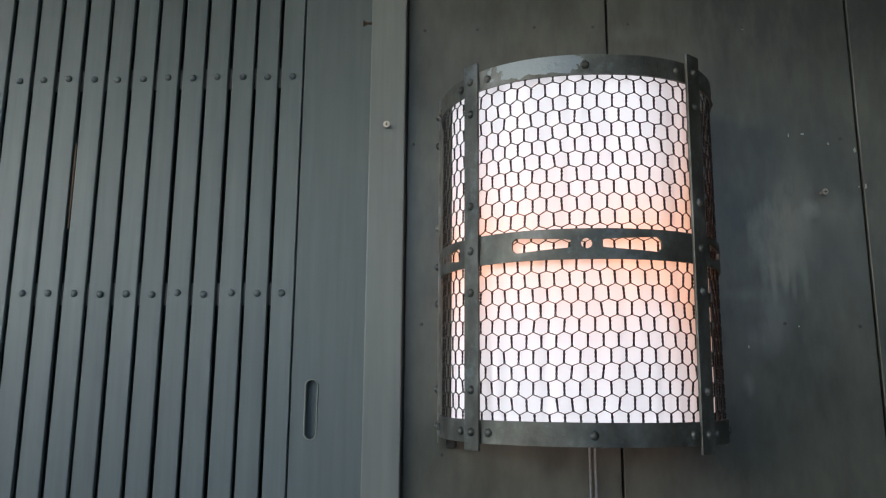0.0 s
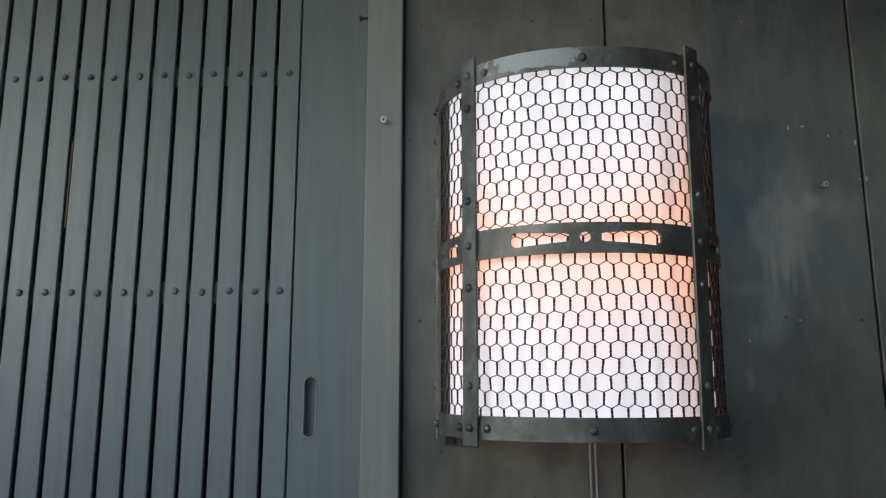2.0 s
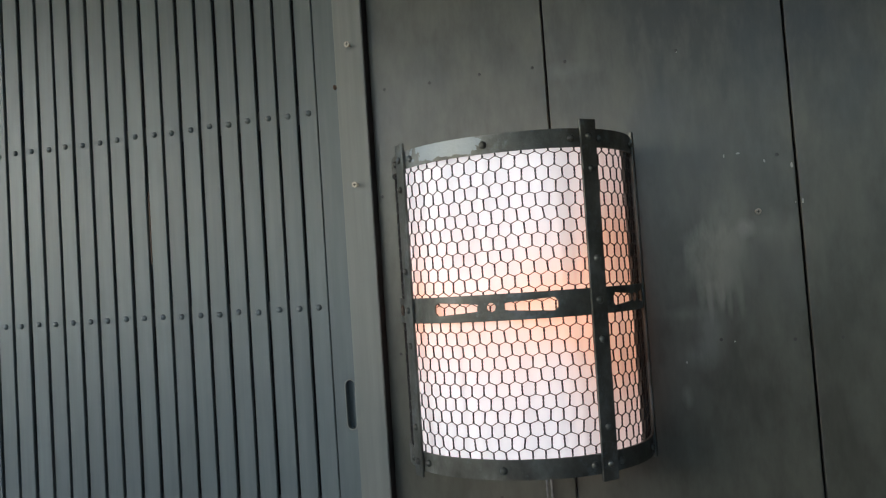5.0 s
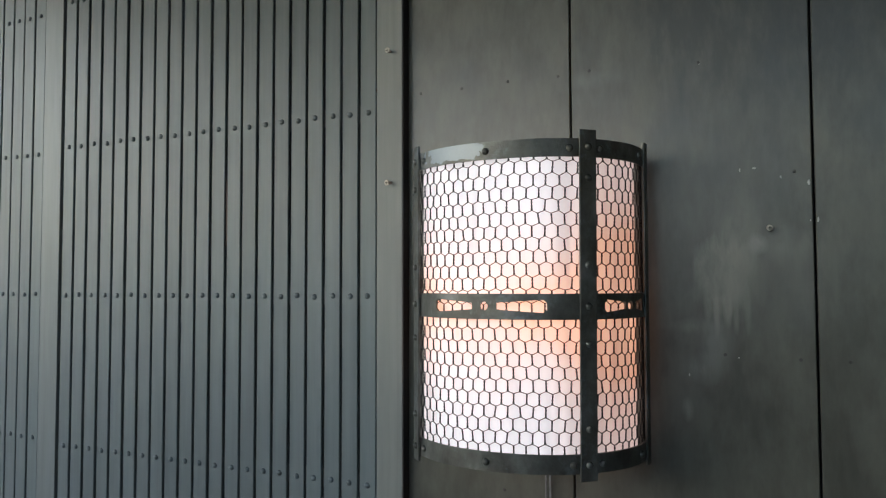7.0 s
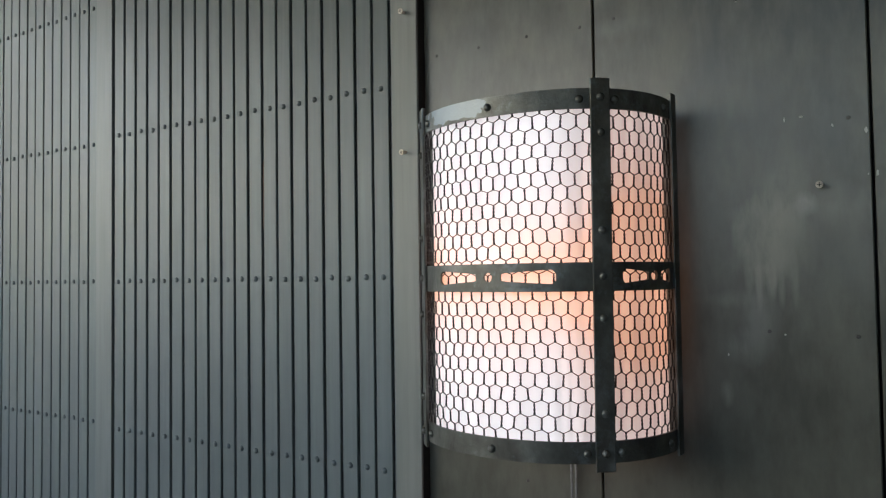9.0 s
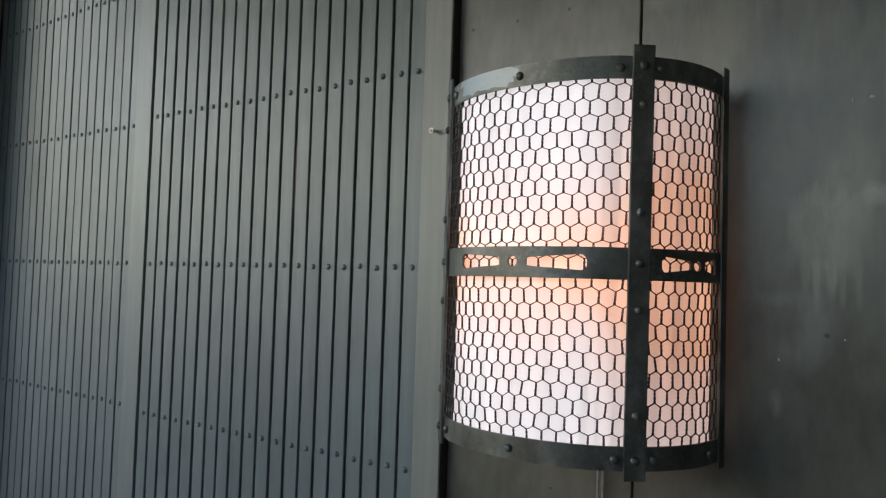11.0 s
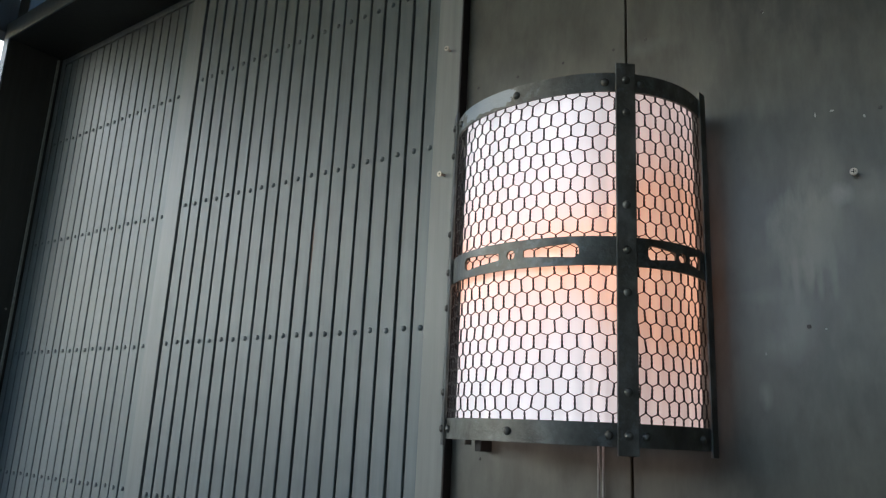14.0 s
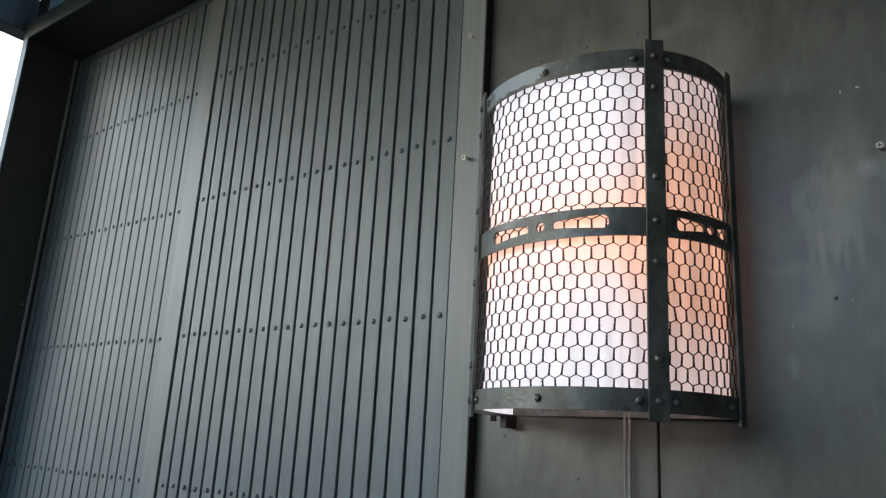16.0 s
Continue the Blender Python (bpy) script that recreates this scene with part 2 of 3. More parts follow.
# ---- mesh helpers ----
def mesh_of(name, bm, mat, smooth=False):
    bmesh.ops.recalc_face_normals(bm, faces=bm.faces)
    me = bpy.data.meshes.new(name)
    bm.to_mesh(me)
    bm.free()
    me.materials.append(mat)
    if smooth:
        for p in me.polygons:
            p.use_smooth = True
    return me


def piece(name, me, parent, m=None, label=""):
    ob = new(name, me)
    ob.parent = parent
    if m is not None:
        ob.matrix_basis = m
    return tagged(ob, label)


def part(name, bm, mat, parent, label="", m=None, smooth=False):
    return piece(name, mesh_of(name, bm, mat, smooth), parent, m, label)


def empty(name, m, label, category, group="", kind=""):
    ob = new(name)
    ob.empty_display_size = 0.05
    ob.matrix_basis = m
    return tagged(ob, label, category, group, kind)


def box(x0, x1, y0, y1, z0, z1, bevel=0.0, bm=None, segments=1):
    bm = bm or bmesh.new()
    made = bmesh.ops.create_cube(bm, size=1, matrix=Matrix.LocRotScale(((x0 + x1) / 2, (y0 + y1) / 2, (z0 + z1) / 2), None, (x1 - x0, y1 - y0, z1 - z0)))
    if bevel:
        edges = list({e for v in made["verts"] for e in v.link_edges})
        bmesh.ops.bevel(bm, geom=edges, offset=bevel, segments=segments, affect="EDGES", profile=0.6)
    return bm


def lathe(profile, steps=14, bm=None, m=Matrix()):
    """Turned solid about local -y: profile rows are (radius, height towards -y)."""
    bm = bm or bmesh.new()
    rings = []
    for r, hgt in profile:
        if r <= 0:
            rings.append([bm.verts.new(m @ Vector((0, -hgt, 0)))])
        else:
            rings.append([bm.verts.new(m @ Vector((r * math.cos(2 * math.pi * k / steps), -hgt, r * math.sin(2 * math.pi * k / steps)))) for k in range(steps)])
    for a, b in zip(rings, rings[1:]):
        for k in range(steps):
            q = [a[k % len(a)], a[(k + 1) % len(a)], b[(k + 1) % len(b)], b[k % len(b)]]
            q = list(dict.fromkeys(q))
            if len(q) > 2:
                bm.faces.new(q)
    return bm


def dome(r, h):
    return lathe([(r, -0.001), (r, h * 0.18), (r * 0.88, h * 0.55), (r * 0.6, h * 0.85), (r * 0.25, h * 0.98), (0, h)], 12)


def tube(points, r, sides=6, bm=None):
    bm = bm or bmesh.new()
    pts = [Vector(p) for p in points]
    rings = []
    for i, p in enumerate(pts):
        d = (pts[min(i + 1, len(pts) - 1)] - pts[max(i - 1, 0)]).normalized()
        u = d.orthogonal().normalized()
        if rings:
            u = (last - d * last.dot(d)).normalized()
        last = u
        v = d.cross(u)
        rings.append([bm.verts.new(p + r * (math.cos(2 * math.pi * k / sides) * u + math.sin(2 * math.pi * k / sides) * v)) for k in range(sides)])
    for a, b in zip(rings, rings[1:]):
        for k in range(sides):
            bm.faces.new((a[k], a[(k + 1) % sides], b[(k + 1) % sides], b[k]))
    bm.faces.new(rings[0]), bm.faces.new(rings[-1])
    return bm


def screw_mesh(name, r, length, mat):
    """Phillips screw standing out of a surface: threaded shank, countersunk head, crossed recess."""
    bm = lathe([(r * 0.42, -0.004)] + [(r * (0.36 if k % 2 else 0.48), length * 0.75 * k / 8) for k in range(9)] + [(r * 0.5, length * 0.8), (r, length * 0.95), (r, length), (r * 0.9, length * 1.04), (r * 0.55, length * 1.05)], 14)
    me = mesh_of(name, bm, mat)
    me.materials.append(BLACK)
    bm = bmesh.new()
    bm.from_mesh(me)
    lathe([(r * 0.56, length * 1.05), (0, length * 1.05)], 14, bm)
    n = len(bm.faces)
    box(-r * 0.55, r * 0.55, -length * 1.058, -length, -r * 0.11, r * 0.11, 0, bm)
    box(-r * 0.11, r * 0.11, -length * 1.059, -length, -r * 0.55, r * 0.55, 0, bm)
    bm.faces.ensure_lookup_table()
    for f in bm.faces[n:]:
        f.material_index = 1
    bm.to_mesh(me)
    bm.free()
    return me


# ---- setting ----
ground = tagged(new("ground", mesh_of("ground", box(-400, 400, -400, 400, -0.3, 0.0), GROUND)), "dark grey asphalt ground outside the door", "ground", kind="structure")

backdrop = new("backdrop", mesh_of("backdrop", box(-0.1, 0.1, -22, 24, -0.2, 60), HAZE))
backdrop.matrix_basis = pose(-62, 24, 0, 0, 0, -19.6)
tagged(backdrop, "pale bright overcast distance beyond the porch", "backdrop", kind="structure")

WALL_Y = 1.137
wall = empty("wall_east", pose(0, 0, 0), "grey painted board wall beside the slatted door", "wall", kind="structure")
part("backing", box(-0.118, 3.0, WALL_Y + 0.016, WALL_Y + 0.16, 0, 3.4), BLACK, wall)
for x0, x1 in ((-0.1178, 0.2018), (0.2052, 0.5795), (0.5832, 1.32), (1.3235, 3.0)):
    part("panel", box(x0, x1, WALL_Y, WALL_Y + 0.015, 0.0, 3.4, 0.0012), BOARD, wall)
# Out-of-view wall added to cut daylight on the right-hand boards.
tagged(new("shade_wall_south", mesh_of("shade_wall_south", box(3.0, 3.15, -3.4, 1.3, 0, 3.395), PLASTER)), "plain grey plaster side wall, unseen, added to shade the boards", "wall", kind="structure")

# Invented wall behind the camera; it darkens the lower door and boards.
tagged(new("shade_wall_west", mesh_of("shade_wall_west", box(-9.0, 2.995, -3.4, -3.2, 0, 1.9), PLASTER)), "plain grey plaster wall, unseen, added to shade the lower door", "wall", kind="structure")

# Ceiling is out of view; its extent is set to shade the upper door.
tagged(new("ceiling", mesh_of("ceiling", box(-3.20, 3.15, -3.19, 1.24, 3.40, 3.52), PLASTER)), "plain grey porch ceiling, unseen, sized to shade the door top", "ceiling", kind="structure")

# door surround
DX0, DX1 = -2.62, -0.12
tagged(new("door_post", mesh_of("door_post", box(-0.1755, -0.1195, 1.115, 1.56, 0, 3.0, 0.002, segments=2), TRIM)), "grey painted wooden post with standing screws", "post", kind="structure")
# Thin black strip stands in for the shade on the post's right side.
tagged(new("post_side_shade", mesh_of("post_side_shade", box(-0.1192, -0.1182, 1.118, 1.1465, 0, 3.0), WIRE)), "black strip painting the shade on the post's side", "trim", kind="structure")
# Jamb and head take the recess shade in their dark colour.
tagged(new("door_jamb", mesh_of("door_jamb", box(-2.662, -2.62, 1.25, 1.56, 0, 3.0, 0.002), DARK)), "jamb of the door recess, shade put into its dark colour", "jamb", kind="structure")
tagged(new("door_head", mesh_of("door_head", box(-2.662, -0.118, 1.25, 1.56, 3.0, 3.078, 0.002), DARK)), "head beam over the door recess, shade put into its dark colour", "beam", kind="structure")
tagged(new("wall_north", mesh_of("wall_north", box(-2.66, -0.1, 1.565, 1.7, 0, 3.0), BLACK)), "dark closed wall behind the sliding doors", "wall", kind="structure")
tagged(new("upper_post", mesh_of("upper_post", box(-2.60, -2.50, 1.25, 1.33, 3.079, 4.2, 0.003), DARK)), "dark painted post standing on the head beam", "post", kind="structure")
tagged(new("side_beam", mesh_of("side_beam", box(-2.76, -2.664, -3.0, 1.33, 3.04, 3.215, 0.003), DARK)), "dark painted beam running out from the door head", "beam", kind="structure")
# Added lighter strips paint the lit front faces of head beam and jamb.
tagged(new("head_fascia", mesh_of("head_fascia", box(-2.664, -0.118, 1.242, 1.2495, 2.998, 3.080, 0.0015), RAIL)), "lighter grey strip painting the lit front of the head beam", "trim", kind="structure")
tagged(new("jamb_fascia", mesh_of("jamb_fascia", box(-2.664, -2.618, 1.242, 1.2495, 0, 2.9975, 0.0015), RAIL)), "lighter grey strip painting the lit front of the jamb", "trim", kind="structure")
tagged(new("jamb_bead", mesh_of("jamb_bead", box(-2.6195, -2.611, 1.452, 1.462, 0, 2.99, 0.001), WORN)), "pale worn bead along the dark jamb", "trim", kind="structure")

# ---- sliding doors ----
RIVET = mesh_of("rivet", dome(0.0074, 0.0058), DOOR, True)
ROWS_Z = (0.320, 0.772, 1.2245, 1.677, 2.129, 2.581)
SLAT_TOP = 2.968


def slat_mesh(width, z0, z1):
    bm = bmesh.new()
    w, c, d = width / 2, 0.0018, 0.0085
    prof = [(-w, d), (-w, c), (-w + c * 0.35, c * 0.3), (-w + c, 0), (w - c, 0), (w - c * 0.35, c * 0.3), (w, c), (w, d)]
    lo = [bm.verts.new((x, y, z0)) for x, y in prof]
    hi = [bm.verts.new((x, y, z1)) for x, y in prof]
    n = len(prof)
    for k in range(n):
        bm.faces.new((lo[k], lo[(k + 1) % n], hi[(k + 1) % n], hi[k]))
    bm.faces.new(lo), bm.faces.new(hi)
    return mesh_of("slat", bm, DOOR)


def slatted_door(y, centres, width, stiles, label):
    door = empty("sliding_door", pose(0, y, 0), label, "sliding door", "slatted sliding doors")
    xs = sorted(centres)
    x0, x1 = min(s[0] for s in stiles), max(s[1] for s in stiles)
    part("backing", box(x0 + 0.01, x1 - 0.01, 0.024, 0.030, 0.06, 3.02), BLACK, door)
    for z in ROWS_Z:
        part("strap", box(xs[0] - width / 2, xs[-1] + width / 2, 0.0092, 0.0132, z - 0.022, z + 0.022), DARK, door)
    for a, b in stiles:
        part("stile", box(a, b, -0.003, 0.019, 0.02, 3.03, 0.002, segments=2), RAIL, door)
    part("top_rail", box(xs[0] - 0.03, xs[-1] + 0.03, -0.002, 0.0185, SLAT_TOP + 0.004, 3.029, 0.002), DOOR, door)
    part("bottom_rail", box(xs[0] - 0.03, xs[-1] + 0.03, -0.002, 0.0185, 0.021, 0.12, 0.002), DOOR, door)
    me = slat_mesh(width, 0.124, SLAT_TOP)
    rng = random.Random(int(-x0 * 100))
    for i, x in enumerate(centres):
        slat = piece("slat", me, door, pose(x + rng.uniform(-0.0008, 0.0008), rng.uniform(0, 0.0012), 0, 0, 0, rng.uniform(-0.5, 0.5)))
        for z in ROWS_Z:
            piece("rivet", RIVET, slat, pose(rng.uniform(-0.002, 0.002), 0, z + rng.uniform(-0.002, 0.002)))
    return door


right_x = [-0.3905 - 0.0521 * i - 0.00006 * i * i for i in range(21)]
door_a = slatted_door(1.4385, right_x, 0.0445, ((-1.570, -1.489),), "grey painted sliding door of narrow riveted slats with a recessed pull")
left_x = [-1.5466 - 0.0533 * i for i in range(20)]
door_b = slatted_door(1.479, left_x, 0.0470, ((-2.66, -2.585),), "grey painted slatted sliding door standing behind the other")

# closing stile of the right leaf, with the pull let into it
PX0, PX1, PZ0, PZ1 = -0.3365, -0.3125, 1.400, 1.511


def stile_with_pull():
    bm = bmesh.new()
    x0, x1, z0, z1, front, back = -0.3635, -0.178, 0.02, 3.03, -0.003, 0.019
    r = (PX1 - PX0) / 2 - 0.001
    cx = (PX0 + PX1) / 2
    ring = []
    for k in range(24):
        a = 2 * math.pi * k / 24
        ring.append((cx + r * math.cos(a), (PZ1 - r if math.sin(a) >= 0 else PZ0 + r) + r * math.sin(a)))
    fo = [bm.verts.new((x, front, z)) for x, z in ((x0, z0), (x1, z0), (x1, z1), (x0, z1))]
    bo = [bm.verts.new((x, back, z)) for x, z in ((x0, z0), (x1, z0), (x1, z1), (x0, z1))]
    fi = [bm.verts.new((x, front, z)) for x, z in ring]
    di = [bm.verts.new((x, front + 0.016, z)) for x, z in ring]
    edges = [bm.edges.new((fo[k], fo[(k + 1) % 4])) for k in range(4)] + [bm.edges.new((fi[k], fi[(k + 1) % 24])) for k in range(24)]
    bmesh.ops.triangle_fill(bm, edges=edges, use_beauty=True)
    for k in range(24):
        bm.faces.new((fi[k], fi[(k + 1) % 24], di[(k + 1) % 24], di[k]))
    bm.faces.new(di)
    for k in range(4):
        bm.faces.new((fo[k], fo[(k + 1) % 4], bo[(k + 1) % 4], bo[k]))
    bm.faces.new(bo)
    return bm


part("stile", stile_with_pull(), DOOR, door_a)
ringbm = bmesh.new()
rr_, cxp = (PX1 - PX0) / 2, (PX0 + PX1) / 2
loop = []
for k in range(28):
    a = 2 * math.pi * k / 28
    loop.append(Vector((cxp + rr_ * math.cos(a), -0.003, (PZ1 - rr_ if math.sin(a) >= 0 else PZ0 + rr_) + rr_ * math.sin(a))))
tube(loop + [loop[0], loop[1]], 0.0016, 6, ringbm)
part("pull_rim", ringbm, TRIM, door_a, "rounded rim of the recessed pull", smooth=True)

part("rust_streak", box(-0.8386, -0.8350, 0.003, 0.007, 1.81, 1.99, 0.0006), RUST, door_a, "rust-brown streak in a slat joint")

# ---- wall sconce ----
CX, CY, CZ, R = 0.1395, 1.1135, 1.42, 0.199
sconce = empty("wall_sconce", pose(CX, CY, CZ, 0, 0, -2.6), "half-round iron wall lamp, chicken wire over a lit diffuser", "wall lamp")


def swell(a, z):
    """How far the hammered bands stand off a true half circle: squarer shoulders, most at the upper east side, drawn in at the ends."""
    east = 0.5 + 0.5 * math.tanh(a / 0.3)
    up = (z - 1.66) / 0.24
    ends = max(0.0, (abs(a) - radians(62)) / radians(28))
    return (0.005 + east * (0.0015 + 0.0035 * up)) * math.sin(2 * a) ** 2 - (0.0085 * east + 0.004 * (1 - east)) * ends * ends


def on_arc(s, z, r):
    a = s / R
    r += swell(a, z)
    return Vector((r * math.sin(a), -r * math.cos(a), z - CZ))


def face_pose(deg, z, r):
    return Matrix.Translation(on_arc(radians(deg) * R, z, r)) @ pose(0, 0, 0, 0, 0, deg)


HALF = radians(89.5) * R


def band(z0, z1, r0, r1, holes=()):
    """Curved strip from z0 to z1; holes are (list of (s, low, high))."""
    bm = bmesh.new()
    cols = {round(-HALF + 2 * HALF * k / 72, 5): None for k in range(73)}
    for hole in holes:
        lo, hi = hole[0][0], hole[-1][0]
        cols = {s: v for s, v in cols.items() if not lo - 0.003 < s < hi + 0.003}
        cols[round(lo - 0.0015, 5)] = cols[round(hi + 0.0015, 5)] = None
        for s, a, b in hole:
            cols[round(s, 5)] = (a, b)
    order = sorted(cols)

    def column(s):
        h = cols[s]
        zs = (z0, z1) if h is None else (z0, h[0], h[1], z1)
        return [[bm.verts.new(on_arc(s, z, r)) for z in zs] for r in (r1, r0)]

    made = [column(s) for s in order]
    for k in range(len(order) - 1):
        (fa, ba), (fb, bb) = made[k], made[k + 1]
        open_a, open_b = len(fa) == 4, len(fb) == 4
        for pa, pb in ((fa, fb), (ba, bb)):
            if open_a and open_b:
                bm.faces.new((pa[0], pb[0], pb[1], pa[1]))
                bm.faces.new((pa[2], pb[2], pb[3], pa[3]))
            elif open_a:
                bm.faces.new((pa[0], pb[0], pb[1], pa[3], pa[2], pa[1]))
            elif open_b:
                bm.faces.new((pa[0], pb[0], pb[1], pb[2], pb[3], pa[1]))
            else:
                bm.faces.new((pa[0], pb[0], pb[1], pa[1]))
        bm.faces.new((fa[0], fb[0], bb[0], ba[0]))
        bm.faces.new((fa[-1], fb[-1], bb[-1], ba[-1]))
        if open_a and open_b:
            bm.faces.new((fa[1], fb[1], bb[1], ba[1]))
            bm.faces.new((fa[2], fb[2], bb[2], ba[2]))
    for col in (made[0], made[-1]):
        bm.faces.new((col[0][0], col[0][-1], col[1][-1], col[1][0]))
    for k, s in enumerate(order):
        h = cols[s]
        if h is not None and (cols.get(order[k - 1]) is None or cols.get(order[k + 1]) is None):
            f, b = made[k]
            bm.faces.new((f[1], f[2], b[2], b[1]))
    return bm


ZM = 1.6743


def slot(s_small, s_big):
    """Tapered slot with rounded big end."""
    out = []
    n = 14
    for k in range(n + 1):
        u = k / n
        half = 0.0052 + 0.0048 * u
        if u > 0.9:
            half *= math.sqrt(max(0.0, 1 - ((u - 0.9) / 0.1) ** 2)) * 0.5 + 0.5
        if u < 0.04:
            half *= 0.85
        out.append((s_small + (s_big - s_small) * u, ZM - half, ZM + half))
    return sorted(out)


def ring_hole(s, r):
    return [(s - r * math.cos(math.pi * k / 10), ZM - max(0.0008, r * math.sin(math.pi * k / 10)), ZM + max(0.0008, r * math.sin(math.pi * k / 10))) for k in range(11)]


holes = []
for mid in (-radians(65.5) * R, 0.0, radians(67.2) * R):
    half_panel = [ring_hole(mid - 0.001, 0.0066)]
    if abs(mid) < 0.01:
        half_panel += [slot(mid - 0.0205, mid - 0.0930), slot(mid + 0.0185, mid + 0.0930)]
    else:
        inward = -1 if mid > 0 else 1
        half_panel += [slot(mid + inward * 0.0125, mid + inward * (0.054 if mid > 0 else 0.047)), slot(mid - inward * 0.014, mid - inward * 0.040)]
    holes += half_panel
top_band = part("top_band", band(1.895, 1.9220, R, R + 0.0035), IRON, sconce)
mid_band = part("middle_band", band(1.6545, 1.6928, R, R + 0.0035, holes), IRON, sconce, "iron band cut with tapered slots and round holes")
bottom_band = part("bottom_band", band(1.430, 1.4585, R, R + 0.0035), IRON, sconce)

STUD = mesh_of("rivet", dome(0.0056, 0.0048), IRON, True)
for strip, z, degs in ((top_band, 1.9075, (-78, -51, -36.5, 0.9, 36.2, 49.3, 76)), (bottom_band, 1.4435, (-78, -51, -37.0, 0.3, 37.0, 50.0, 76))):
    for d in degs:
        piece("rivet", STUD, strip, face_pose(d, z, R + 0.0035))


def upright(deg, z0, z1, width, rot=0.0, thick=0.0042, riveted=True):
    w, t = width / 2, thick
    bm = box(-w, w, -t, 0, z0 - CZ, z1 - CZ, 0.0012, segments=2)
    foot, head = (on_arc(radians(deg) * R, z, R + 0.0037) for z in (z0, z1))
    lean = math.degrees(math.atan2(head.xy.length - foot.xy.length, z1 - z0))
    foot.z = 0.0
    ob = part("upright", bm, IRON, sconce, m=Matrix.Translation(foot) @ pose(0, 0, 0, 0, 0, deg + rot) @ pose(0, 0, 0, lean))
    for z in (1.9095, 1.863, 1.7345, 1.6745, 1.6195, 1.4955, 1.4435) if riveted else ():
        piece("rivet", STUD, ob, pose(0, -t, z - CZ))
    return ob


upright(-43.9, 1.4205, 1.9345, 0.026)
upright(43.4, 1.4195, 1.9350, 0.0268)
upright(-84.5, 1.4215, 1.9330, 0.020)
upright(85.5, 1.4215, 1.9330, 0.017, riveted=False)


def chicken_wire(r):
    """Hexagonal netting on the drum: slanting single wires and twisted upright pairs."""
    bm = bmesh.new()
    rng = random.Random(4)
    row, e = 0.0190, 0.0148

    def across(i):
        k = min(abs(i), 7.0)
        return math.copysign(0.0187 * k + (0.0161 if i > 0 else 0.0180) * (abs(i) - k), i)

    jit = {}

    def node(s, z):
        key = (round(s, 4), round(z, 4))
        if key not in jit:
            jit[key] = (s + rng.gauss(0, 0.0005) + 0.0009 * math.sin(z * 37 + s * 9), z + rng.gauss(0, 0.0005) + 0.0016 * math.sin(s * 21))
        return jit[key]

    def wire(a, b, rad, sides, n=1, twist=0):
        pts = []
        for k in range(n + 1):
            u = k / n
            s, z = a[0] + (b[0] - a[0]) * u, a[1] + (b[1] - a[1]) * u
            off = 0.0
            if twist:
                off = 0.00100 * math.sin(twist + 3 * math.pi * u)
            pts.append(on_arc(s + off, z, r + (0.0007 * math.cos(twist + 3 * math.pi * u) if twist else 0)))
        tube(pts, rad, sides, bm)

    def spot(i, k, up):
        """End of the upright wire i in row k, its upper or lower end."""
        return node(across(i) - 0.0006 - 0.0030 * min(1.0, k / 13), 1.8787 - row * k + up * e / 2)

    for k in range(-1, 24):
        for i in range(-18, 19):
            i0 = i - 0.5 if k % 2 == 0 else i + 0.0
            if abs(across(i0)) > HALF - 0.003:
                continue
            lo, hi = spot(i0, k, -1), spot(i0, k, 1)
            wire(lo, hi, 0.00092, 4, 7, 0.4 + 0.3 * (i % 3))
            wire(lo, hi, 0.00092, 4, 7, 0.4 + 0.3 * (i % 3) + math.pi)
            if k < 23:
                for sx in (-0.5, 0.5):
                    if abs(across(i0 + sx)) <= HALF - 0.003:
                        wire(lo, spot(i0 + sx, k + 1, 1), 0.00082, 4, 2)
    return bm


tagged(part("wire_netting", chicken_wire(R - 0.0008), WIRE, sconce, "black hexagonal wire netting"), kind="stuff")


def drum(r, z0, z1, half, thick=0.002, n=72):
    bm = bmesh.new()
    cols = []
    for k in range(n + 1):
        a = -half + 2 * half * k / n
        cols.append([bm.verts.new(on_arc(a * R, z, q)) for q in (r, r - thick) for z in (z0, z1)])
    for a, b in zip(cols, cols[1:]):
        for i, j in ((0, 1), (1, 3), (3, 2), (2, 0)):
            bm.faces.new((a[i], a[j], b[j], b[i]))
    for c in (cols[0], cols[-1]):
        bm.faces.new((c[0], c[1], c[3], c[2]))
    return bm


part("diffuser", drum(R - 0.013, 1.434, 1.917, radians(92)), OPAL, sconce, "lit white opal diffuser", smooth=True)
part("back_plate", box(-0.187, 0.183, 0.0145, 0.0205, 0.012, 0.500, 0.001), IRON, sconce)
part("wall_bracket", box(-0.191, -0.178, -0.014, 0.019, -0.008, 0.013, 0.001), WIRE, sconce, "small black foot under the lamp")


def cord_points(dx, sway):
    return [(dx + sway * math.sin(k * 0.55) * (0.3 + k / 24), 0.016 - 0.003 * math.sin(k * 0.3), 0.02 - k * 0.06) for k in range(24)]


part("cord", tube(cord_points(0.0150, 0.0014), 0.0018, 8), CORD, sconce, "thin grey flex", smooth=True)
part("cord", tube(cord_points(0.0225, 0.0024), 0.0018, 8), CORD, sconce, "thin grey flex", smooth=True)

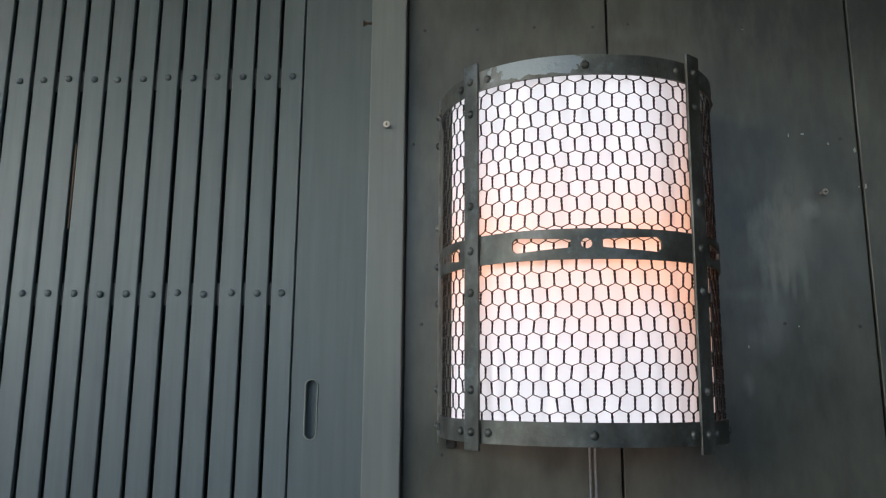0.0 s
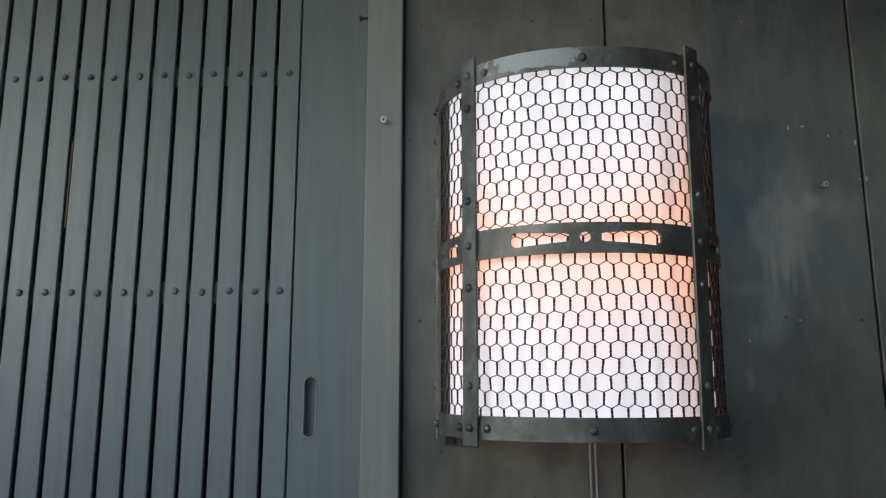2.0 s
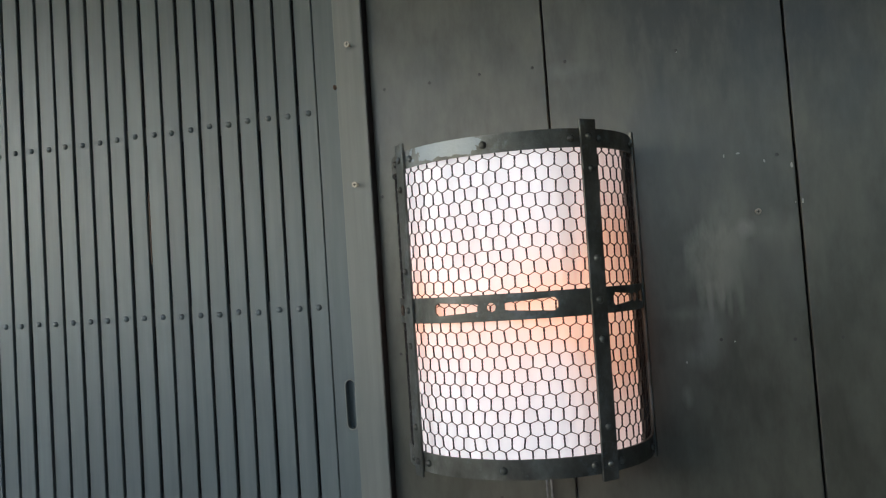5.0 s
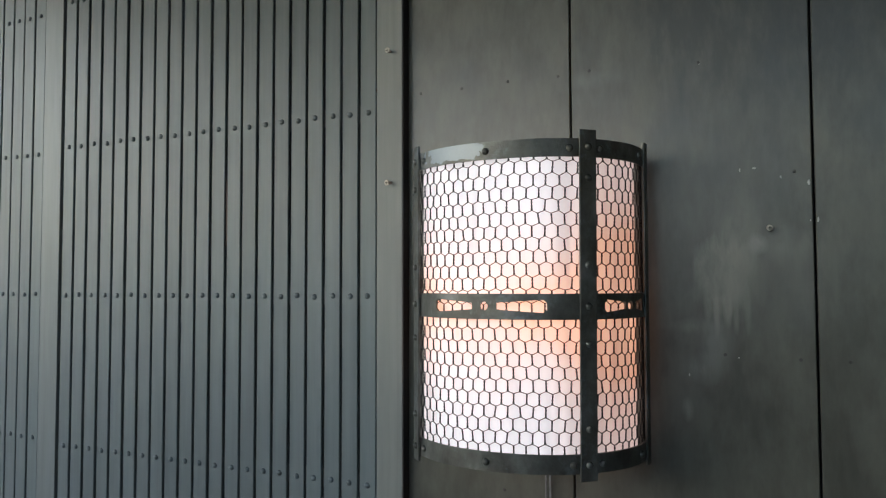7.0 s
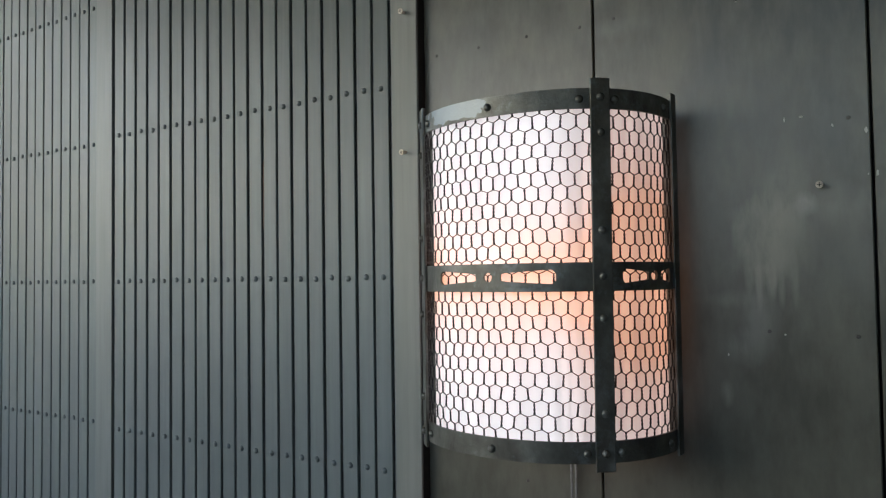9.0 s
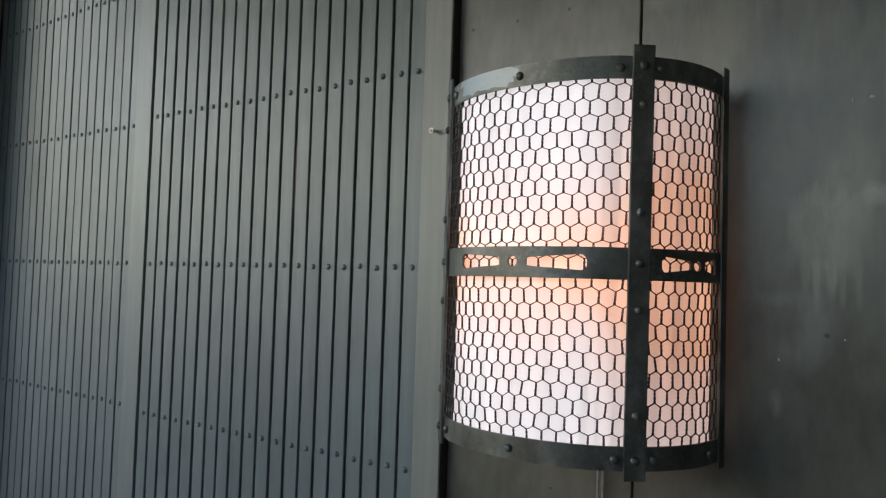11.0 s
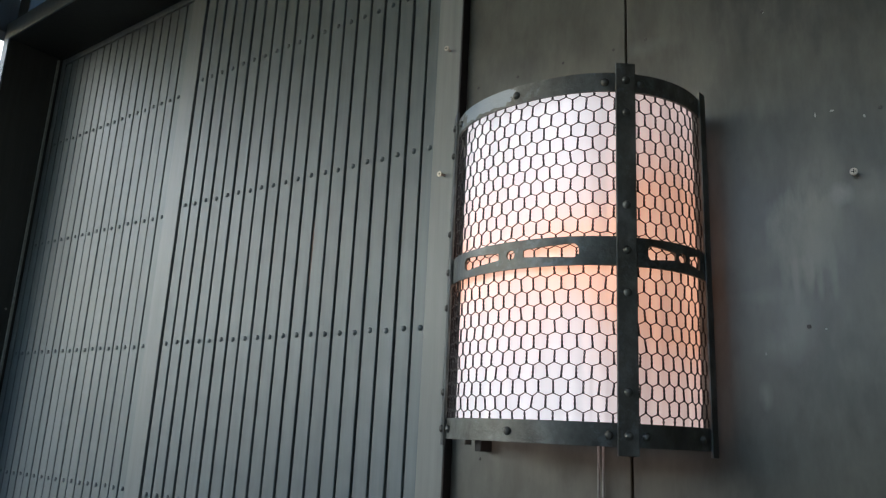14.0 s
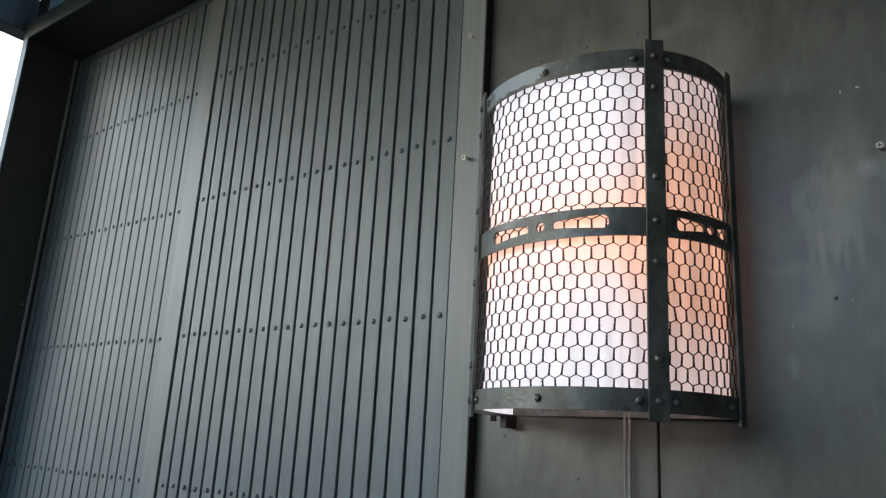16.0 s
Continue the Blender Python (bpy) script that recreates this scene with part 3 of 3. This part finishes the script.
# ---- screws, nails, chips ----
WOOD_SCREW = screw_mesh("screw", 0.0054, 0.013, STEEL)
for x, z, rx, rz in ((-0.1455, 1.9015, 6, -4), (-0.1455, 2.156, 4, 3)):
    ob = new("screw", WOOD_SCREW)
    ob.matrix_basis = pose(x, 1.115, z, rx, 0, rz)
    tagged(ob, "dull zinc screw standing out of the grey post", "screw", "standing screws")
ob = new("screw", screw_mesh("screw", 0.0052, 0.019, RUST))
ob.matrix_basis = pose(-0.1755, 1.150, 2.094, 0, 0, -90)
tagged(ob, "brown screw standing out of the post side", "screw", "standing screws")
ob = new("screw", screw_mesh("screw", 0.0050, 0.014, STEEL))
ob.matrix_basis = pose(0.518, WALL_Y, 1.793, 3, 0, 5)
tagged(ob, "steel screw standing out of the board wall", "screw", "standing screws")

NAIL = mesh_of("nail_head", dome(0.0028, 0.0010), DARK, True)
for x, z in ((-0.091, 2.073), (-0.005, 2.073), (0.087, 2.075), (0.237, 2.076), (0.181, 2.073), (-0.108, 1.878), (-0.092, 1.592), (0.450, 1.594), (0.558, 1.590), (0.625, 1.590), (0.417, 2.067), (0.555, 1.880), (-0.060, 1.400), (0.075, 1.340)):
    ob = new("nail", NAIL)
    ob.matrix_basis = pose(x, WALL_Y, z)
    tagged(ob, "small dark nail head in the board wall", "nail", "nails in the boards")


def chips():
    bm = bmesh.new()
    rng = random.Random(9)
    for x, z, a, b in ((0.575, 1.861, 0.0022, 0.005), (0.5865, 1.803, 0.002, 0.0045), (0.576, 1.803, 0.0012, 0.002), (0.536, 1.872, 0.0018, 0.003), (0.477, 1.886, 0.0012, 0.0035), (0.498, 1.888, 0.003, 0.002), (0.418, 2.066, 0.0022, 0.0022), (0.470, 1.590, 0.0015, 0.0015), (0.395, 1.560, 0.0012, 0.003)):
        c = bm.verts.new((x, WALL_Y - 0.0008, z))
        rim = [bm.verts.new((x + a * rng.uniform(0.6, 1.2) * math.cos(k * 0.785), WALL_Y - 0.0002, z + b * rng.uniform(0.6, 1.2) * math.sin(k * 0.785))) for k in range(8)]
        for k in range(8):
            bm.faces.new((c, rim[k], rim[(k + 1) % 8]))
    return bm


tagged(part("paint_chips", chips(), CHIP, wall, "small pale chips in the paint"), kind="stuff")
ob = new("screw", screw_mesh("screw", 0.0045, 0.005, STEEL))
ob.matrix_basis = pose(-2.62, 1.433, 1.857, 0, 0, 90)
tagged(ob, "small steel screw in the dark jamb", "screw", "standing screws")
